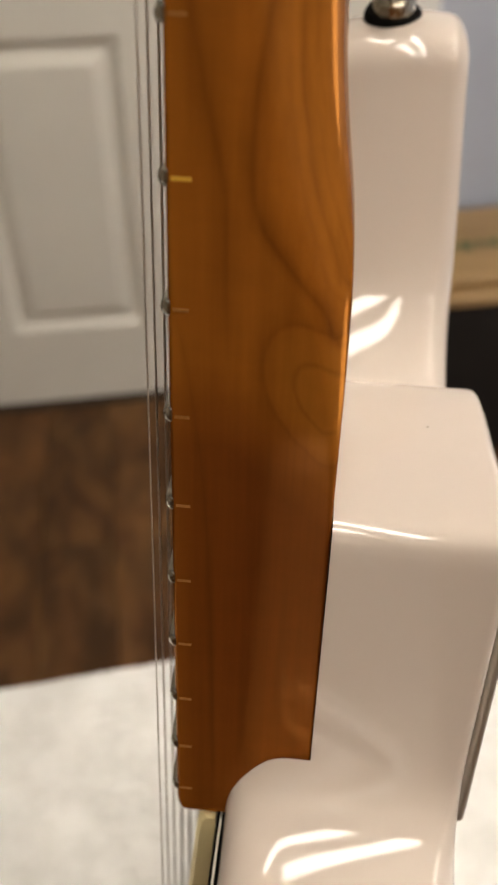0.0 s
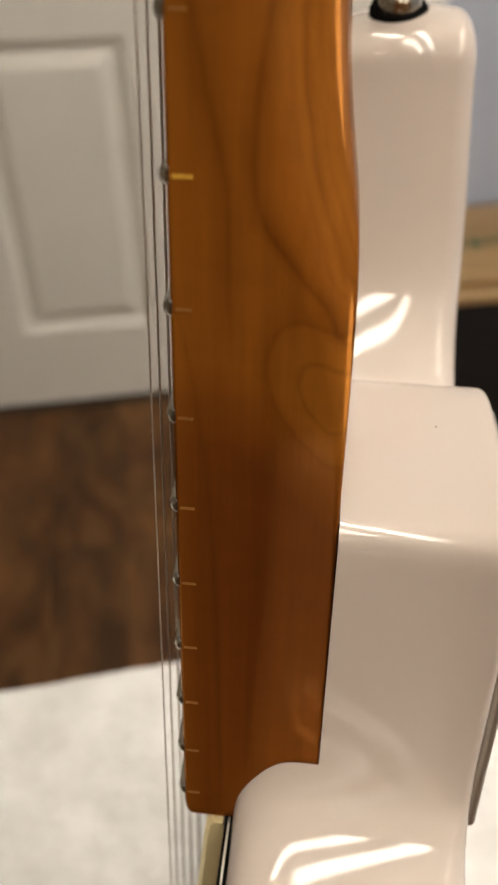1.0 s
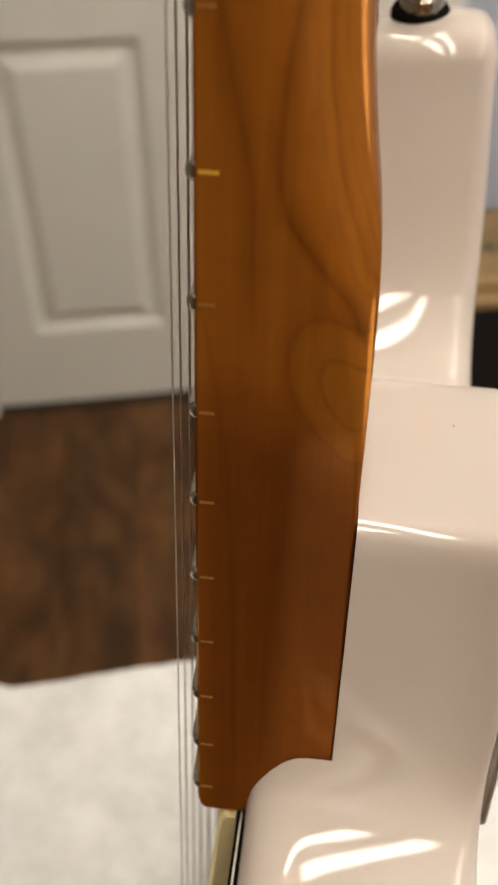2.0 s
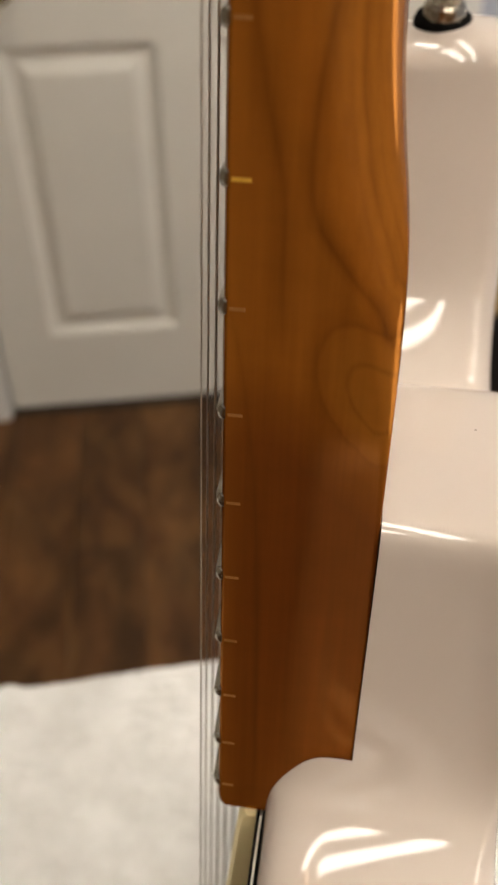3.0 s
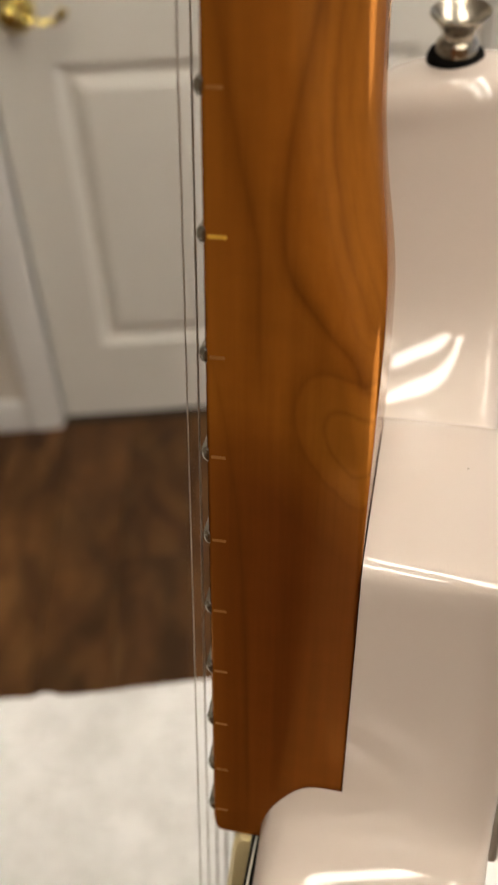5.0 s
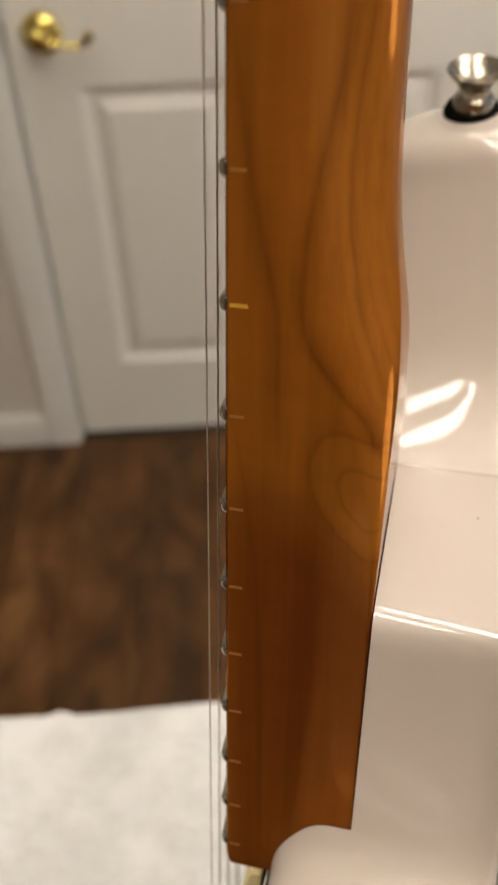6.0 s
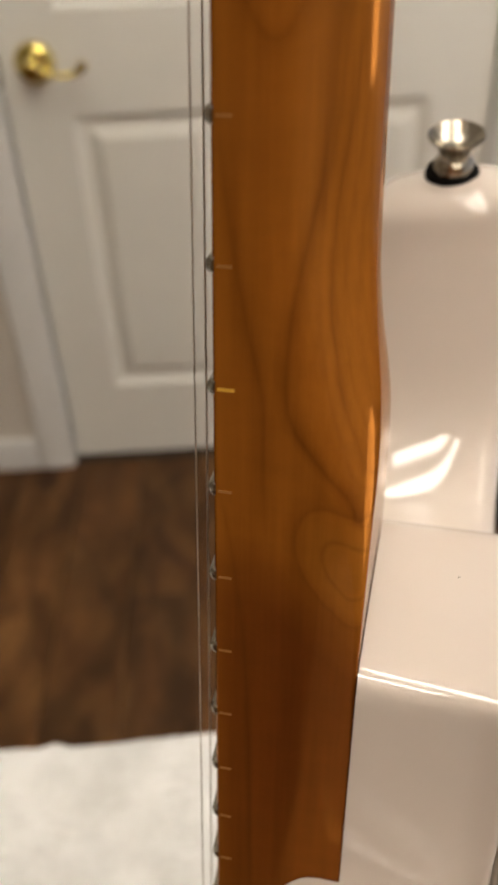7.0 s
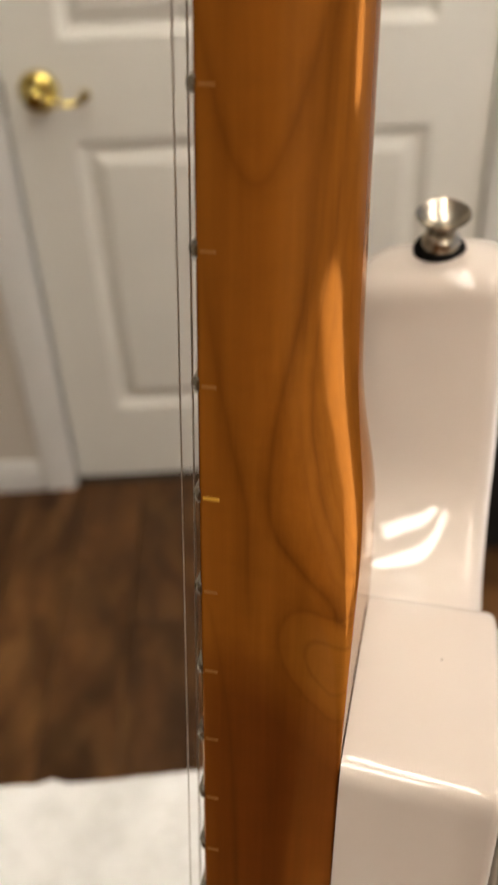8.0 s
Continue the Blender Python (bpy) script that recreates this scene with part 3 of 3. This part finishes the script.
def rounded_slab(line, x0, x1, r0, r1, steps=7, sanded=False):
    """A slab with the given outline in y and z, and its two rims rounded over by r0 and r1."""
    n = len(line)
    inward = []
    for k in range(n):
        d = (line[(k + 1) % n] - line[k - 1]).normalized()
        inward.append(Vector((-d.y, d.x)))
    area = sum(line[k].x * line[(k + 1) % n].y - line[(k + 1) % n].x * line[k].y for k in range(n))
    if area < 0:
        inward = [-v for v in inward]
    if sanded:
        inward = calmed(inward, 4, True)

    def ring(x, inset):
        if sanded:
            back = x1 - r1
            out = []
            for p, q in zip(line, inward):
                k = edge_round(p)
                at = x if x <= back else x1 - (x1 - x) * k
                if x <= back:
                    at = x0 + (x - x0) * (x1 - r1 * k - x0) / (back - x0)
                d = inset * k + bulge(at, p)
                out.append((at, p.x + d * q.x, p.y + d * q.y))
            return out
        return [(x, p.x + inset * q.x, p.y + inset * q.y) for p, q in zip(line, inward)]

    rings = [ring(x0 + r0 * (1 - math.sin(a)), r0 * (1 - math.cos(a))) for a in np.linspace(math.pi / 2, 0, steps)] if r0 else [ring(x0, 0.0)]
    if sanded:
        rings += [ring(x, 0.0) for x in np.linspace(x0, x1 - r1, 9)[1:-1]]
    rings += [ring(x1 - r1 * (1 - math.sin(a)), r1 * (1 - math.cos(a))) for a in np.linspace(0, math.pi / 2, steps)]
    return loft(rings)


POCKET_Y, POCKET_X, POCKET_END = 0.02835, 0.0154, 0.1851


def guitar_body():
    """Two layers in one skin: the back layer is whole, the front one is open where the neck sits."""
    line = body_outline()
    bm = rounded_slab(line, POCKET_X, BODY_BACK, 0.0, 0.0052, 9, True)
    kept = [p for p in line if not (abs(p.x) < POCKET_Y and p.y > POCKET_END)]
    # begin the front line at the bass side of the pocket and end it at the treble side
    first = max(range(len(kept)), key=lambda k: (kept[k] - kept[k - 1]).length)
    kept = kept[first:] + kept[:first]
    if kept[0].x < 0:
        kept.reverse()
    # end the line exactly on the pocket's walls
    for at, side in ((0, 1), (len(kept), -1)):
        best = None
        for p, q in zip(line, line[1:]):
            if (p.x * side - POCKET_Y) * (q.x * side - POCKET_Y) < 0 and min(p.y, q.y) > POCKET_END:
                f = (side * POCKET_Y - p.x) / (q.x - p.x)
                best = p + (q - p) * f
        if best is not None:
            kept.insert(at if at == 0 else len(kept), best)
    n = len(kept)
    slopes = [(kept[min(k + 1, n - 1)] - kept[max(k - 1, 0)]).normalized() for k in range(n)]
    inward = [Vector((d.y, -d.x)) for d in slopes]
    if inward[n // 2].y < 0:
        inward = [-v for v in inward]
    inward = calmed(inward, 4, False)
    rings = []
    r = 0.0120
    for s in np.linspace(1, 0, 26):
        turn = math.pi / 2 * s * s * (3 - 2 * s)
        x, inset = r * (1 - math.sin(turn) ** 0.50), r * (1 - max(0.0, math.cos(turn)) ** 0.50)
        inset += 0.0006 * (1 - x / r) ** 2
        run = [(p.x + (inset + bulge(x, p)) * q.x, p.y + (inset + bulge(x, p)) * q.y) for p, q in zip(kept, inward)]
        for ends in (range(n), range(n - 1, -1, -1)):
            # slide the line's ends along the pocket's wall to where it crosses it
            side = math.copysign(POCKET_Y, run[ends[0]][0])
            inside = []
            for k in ends:
                if abs(run[k][0]) >= POCKET_Y or len(inside) > 160:
                    break
                inside.append(k)
            if inside and len(inside) <= 160:
                (ya, za), (yb, zb) = run[inside[-1]], run[k]
                cross = za + (zb - za) * (side - ya) / (yb - ya)
                for i, j in enumerate(inside):
                    run[j] = (side, cross - 0.00005 * (len(inside) - i) / len(inside))
        ring = [(x, y, z) for y, z in run]
        ring += [(x, -POCKET_Y, ring[-1][2] - 0.001), (x, -POCKET_Y, POCKET_END), (x, POCKET_Y, POCKET_END), (x, POCKET_Y, ring[0][2] - 0.001)]
        rings.append(ring)
    rings.append([(POCKET_X, y, z) for x, y, z in rings[-1]])
    loft(rings, bm=bm)
    # the horn's tip is domed: it falls away towards the front
    for v in bm.verts:
        if v.co.y > 0.066 and v.co.z > 0.258:
            v.co.x -= 0.0024 * ease(0.258, 0.315, v.co.z) * max(0.0, (v.co.x - 0.02) / 0.023)
        if v.co.y > 0.072 and v.co.z > 0.280:
            f = min(1.0, (v.co.z - 0.280) / 0.030)
            f = f * f * (3 - 2 * f)
            v.co.z += f * (0.0011 - 4.6 * max(0.0, 0.036 - v.co.x) ** 2)
    body = part("body", bm, LACQUER, guitar, "pale shell-white lacquered body")
    chip = part("paint_speck", turned([(0.0, 0.0), (0.00019, 0.0), (0.00016, 0.00014), (0.0, 0.00016)], 10), BLACK, body, "tiny dark speck")
    chip.matrix_local = pose(0.0316, 0.0036, 0.2567)
    return body


guitar_body()


def neck():
    bends = ([0.186, 0.235, 0.257, 0.285, 0.290, 0.296, 0.303, 0.312, 0.324, 0.350, 0.370, 0.45, 0.648],
             [0.01532, 0.01532, 0.01522, 0.0154, 0.0154, 0.0153, 0.0142, 0.0125, 0.0116, 0.0110, 0.0107, 0.0096, 0.0085])
    # the corner between side and back: how far it reaches down the side and along the back
    reach_x = ([0.186, 0.245, 0.258, 0.272, 0.286, 0.298, 0.310, 0.330, 0.648], [0.0005, 0.0007, 0.0010, 0.0018, 0.0050, 0.0108, 0.0136, 0.0150, 0.0130])
    reach_y = ([0.186, 0.245, 0.258, 0.272, 0.286, 0.298, 0.312, 0.330, 0.360, 0.648], [0.0005, 0.0007, 0.0011, 0.0022, 0.0060, 0.0155, 0.0215, 0.0262, 0.0265, 0.0265])
    reach_far = ([0.186, 0.245, 0.258, 0.272, 0.286, 0.298, 0.312, 0.330, 0.360, 0.648], [0.0005, 0.0007, 0.0020, 0.0070, 0.0170, 0.0300, 0.0310, 0.0275, 0.0265, 0.0265])

    def glide(z, table):
        return float(np.mean(np.interp(z + np.linspace(-0.008, 0.008, 13) * min(1.0, max(0.0, (z - 0.20) / 0.03)), *table)))

    end = {0.1855: 0.0024, 0.1857: 0.0016, 0.1863: 0.0008, 0.1871: 0.0003, 0.1881: 0.0001}
    rings = []
    zs = [*end] + list(np.linspace(0.190, 0.39, 130)) + list(np.linspace(0.395, 0.648, 40))
    for z in zs:
        hw = half_width(z)
        shrink = end.get(z, 0.0)
        hw -= shrink * 0.4
        back = glide(z, bends) - shrink * 0.4
        rx = glide(z, reach_x)
        x0 = back - rx
        front = EDGE_X + shrink
        ring = [(front + 0.0003 - (hw * hw - y * y) / 0.95, y, z) for y in np.linspace(-hw + 0.0006, hw - 0.0006, 15)]
        side = [front + 0.0008, *np.linspace(front + 0.003, x0, 5)]
        # on each side a quarter of a slightly full oval, with the flat of the back between them; the crest lies towards the treble side
        near = min(hw, glide(z, reach_y))
        far = min(2 * hw - near, glide(z, reach_far))
        turn = np.linspace(0, math.pi / 2, 30)[1:]
        full = 0.94 + 0.08 * ease(0.300, 0.335, z)

        def quarter(reach):
            return [(x0 + rx * math.sin(a) ** full, hw - reach + reach * max(0.0, math.cos(a)) ** full) for a in turn]

        flat = np.linspace(hw - far, near - hw, 9)[1:-1] if 2 * hw - far - near > 1e-5 else near - hw + np.linspace(4e-5, 1e-5, 7)
        bass = [(x, hw, z) for x in side] + [(x, y, z) for x, y in quarter(far)]
        treble = [(x, -hw, z) for x in side] + [(x, -y, z) for x, y in quarter(near)]
        rings.append(ring + bass + [(back, y, z) for y in flat] + treble[::-1])
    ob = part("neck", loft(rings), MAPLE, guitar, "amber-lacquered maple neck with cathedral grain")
    # a plain head beyond the nut
    head = [(-0.021, 0.648), (-0.024, 0.668), (-0.034, 0.690), (-0.040, 0.760), (-0.036, 0.800), (-0.020, 0.822), (0.004, 0.826), (0.022, 0.812), (0.026, 0.780), (0.022, 0.72), (0.021, 0.675), (0.021, 0.648)]
    line = even([(p.x, p.y) for p in (v.to_2d() for v in spline([(a, b, 0) for a, b in head], 8))], 0.004)
    part("head", rounded_slab(line, -0.0035, 0.0105, 0.0015, 0.0015, 4), MAPLE, guitar)
    part("nut", box(-0.0125, -0.0045, -0.0212, 0.0212, 0.6482, 0.652, 0.0006), plain("bone", (0.75, 0.68, 0.52), 0.4), guitar, "cream bone nut")
    return ob


neck_ob = neck()


def frets():
    for n in range(1, 22):
        z, rings = fret_z(n), []
        hw = half_width(z) - 0.0002
        ends = 1 - 0.0011 / hw * (1 - np.sin(np.linspace(0, math.pi / 2, 9)))
        for y in [*(-ends[::-1]), *np.linspace(-0.9, 0.9, 9), *ends]:
            yy = y * hw
            t = min(1.0, (1 - abs(y)) * hw / 0.0011)
            rise = 0.00122 * math.sqrt(max(0.004, 1 - (1 - t) ** 2))
            wide = 0.00140 * (0.45 + 0.55 * math.sqrt(max(0.0, 1 - (1 - t) ** 2)))
            base = EDGE_X + 0.0004 - (hw * hw - yy * yy) / 0.95
            rings.append([(base - rise * math.sin(a), yy, z + wide * math.cos(a)) for a in np.linspace(0, math.pi, 9)] + [(base + 0.0006, yy, z - wide * 0.9), (base + 0.0006, yy, z + wide * 0.9)])
        part("fret", loft(rings), FRET_METAL, neck_ob)
        zh = 0.00028 if n == 13 else 0.00024
        w = half_width(z)
        part("slot_end", box(EDGE_X + 0.0010, EDGE_X + (0.0036 if n == 13 else 0.0032), -w - 0.00006, -w + 0.001, z - zh, z + zh), SLOT_BRIGHT if n == 13 else SLOT, neck_ob, smooth=False)


frets()


def strings():
    for k in range(6):
        u = -1 + 2 * k / 5
        r = (0.000130, 0.000165, 0.000215, 0.00033, 0.00046, 0.00058)[k]
        pts = []
        for j in range(25):
            z = SCALE * j / 24
            y = u * (0.0262 + (0.0178 - 0.0262) * j / 24)
            crown = EDGE_X - 0.0016 + y * y / 0.482
            lift = 0.0015 + 0.0029 * (1 - j / 24)
            pts.append((crown - lift, y, z))
        part("string", tube(pts, r, 8), STEEL, guitar)


strings()


def hardware():
    # black guard with a gold-covered pickup under the strings
    guard = [(-0.0270, 0.1838), (0.0270, 0.1838), (0.0480, 0.176), (0.060, 0.14), (0.062, 0.06), (0.050, 0.03), (0.0, 0.022), (-0.060, 0.03), (-0.086, 0.06), (-0.080, 0.12), (-0.0500, 0.172)]
    line = even([(p.x, p.y) for p in (v.to_2d() for v in spline([(a, b, 0) for a, b in guard], 6))], 0.004)
    guard_ob = part("pickguard", rounded_slab(line, -0.0006, -0.0001, 0.0, 0.0001, 3), FELT, guitar, "thin black pickguard with a pale middle ply")
    part("middle_ply", rounded_slab(line, -0.0010, -0.00061, 0.0, 0.0, 2), plain("cream_plastic", (0.70, 0.66, 0.56), 0.4), guard_ob)
    part("top_ply", rounded_slab(line, -0.0016, -0.00101, 0.0003, 0.0, 3), FELT, guard_ob)
    cover_rings = []
    for z, front in ((0.1465, -0.0084), (0.1500, -0.0082), (0.1650, -0.0069), (0.1800, -0.0056), (0.1842, -0.0050), (0.1853, -0.0040)):
        cover_rings.append([(-0.0017, -0.0290, z), (-0.0017, 0.0290, z), (front + 0.0008, 0.0290, z), (front, 0.0282, z), (front, -0.0282, z), (front + 0.0008, -0.0290, z)])
    part("pickup", loft(cover_rings), GOLD, guitar, "pale gold metal pickup cover")
    bridge = part("bridge", box(-0.0035, -0.0002, -0.040, 0.040, -0.030, 0.014, 0.001), CHROME, guitar, "chrome bridge plate")
    for k in range(6):
        y = (-1 + 2 * k / 5) * 0.0262
        part("saddle", box(-0.0150, -0.0036, y - 0.0045, y + 0.0045, -0.016, 0.002, 0.0012), CHROME, bridge)
    plate = part("neck_plate", box(BODY_BACK + 0.0002, BODY_BACK + 0.0026, -0.0255, 0.0255, 0.1872, 0.2500, 0.0011, 3), BRUSHED, guitar, "dull steel neck joint plate")
    for y in (-0.0165, 0.0165):
        for z in (0.1935, 0.2435):
            s = part("screw", turned([(0.0, 0.0), (0.0042, 0.0), (0.0036, 0.0008), (0.0015, 0.0012), (0.0, 0.0013)], 20), CHROME, plate)
            s.matrix_local = pose(BODY_BACK + 0.0026, y, z, 0, 90, 0)
    # the strap button on the horn, on a felt ring
    button = part("strap_button", turned([(0.0, 0.0), (0.0049, 0.0), (0.0051, 0.0020), (0.0050, 0.0046), (0.0045, 0.0053), (0.0038, 0.0060), (0.0038, 0.0068), (0.0044, 0.0082), (0.0056, 0.0098), (0.0067, 0.0110), (0.0072, 0.0117), (0.0070, 0.0120), (0.0060, 0.0112), (0.0038, 0.0094), (0.0, 0.0088)], 48), NICKEL, guitar, "flared nickel strap button")
    button.matrix_local = pose(0.0222, 0.0970, 0.3146, 21, 0, 0)
    part("felt_ring", turned([(0.0052, -0.0016), (0.0063, -0.0014), (0.0069, 0.0000), (0.0070, 0.0014), (0.0065, 0.0024), (0.0052, 0.0026)], 40), FELT, button, "black felt ring")


hardware()


# ---- floor planks ----
def planks():
    wide, deep, gap = 0.126, 1.21, 0.0012
    shared = {}

    def mesh(length):
        key = round(length, 3)
        if key not in shared:
            base = box(gap / 2, wide - gap / 2, gap / 2, length - gap / 2, -0.0058, 0.0, 0.0008, 1)
            shared[key] = bpy.data.meshes.new("plank")
            base.to_mesh(shared[key])
            base.free()
            shared[key].materials.append(PLANK)
        return shared[key]

    x, k = X0, 0
    while x < X1 - 0.05:
        y = Y0 - (k * 0.43) % deep
        while y < -0.03:
            y0, y1 = max(y, Y0), min(y + deep, -0.021 if not -0.12 < x < DOOR_W else 0.074)
            ob = new("plank", mesh(y1 - y0))
            ob.parent = floor
            ob.matrix_basis = pose(x, y0, 0)
            y += deep
        x += wide
        k += 1


planks()
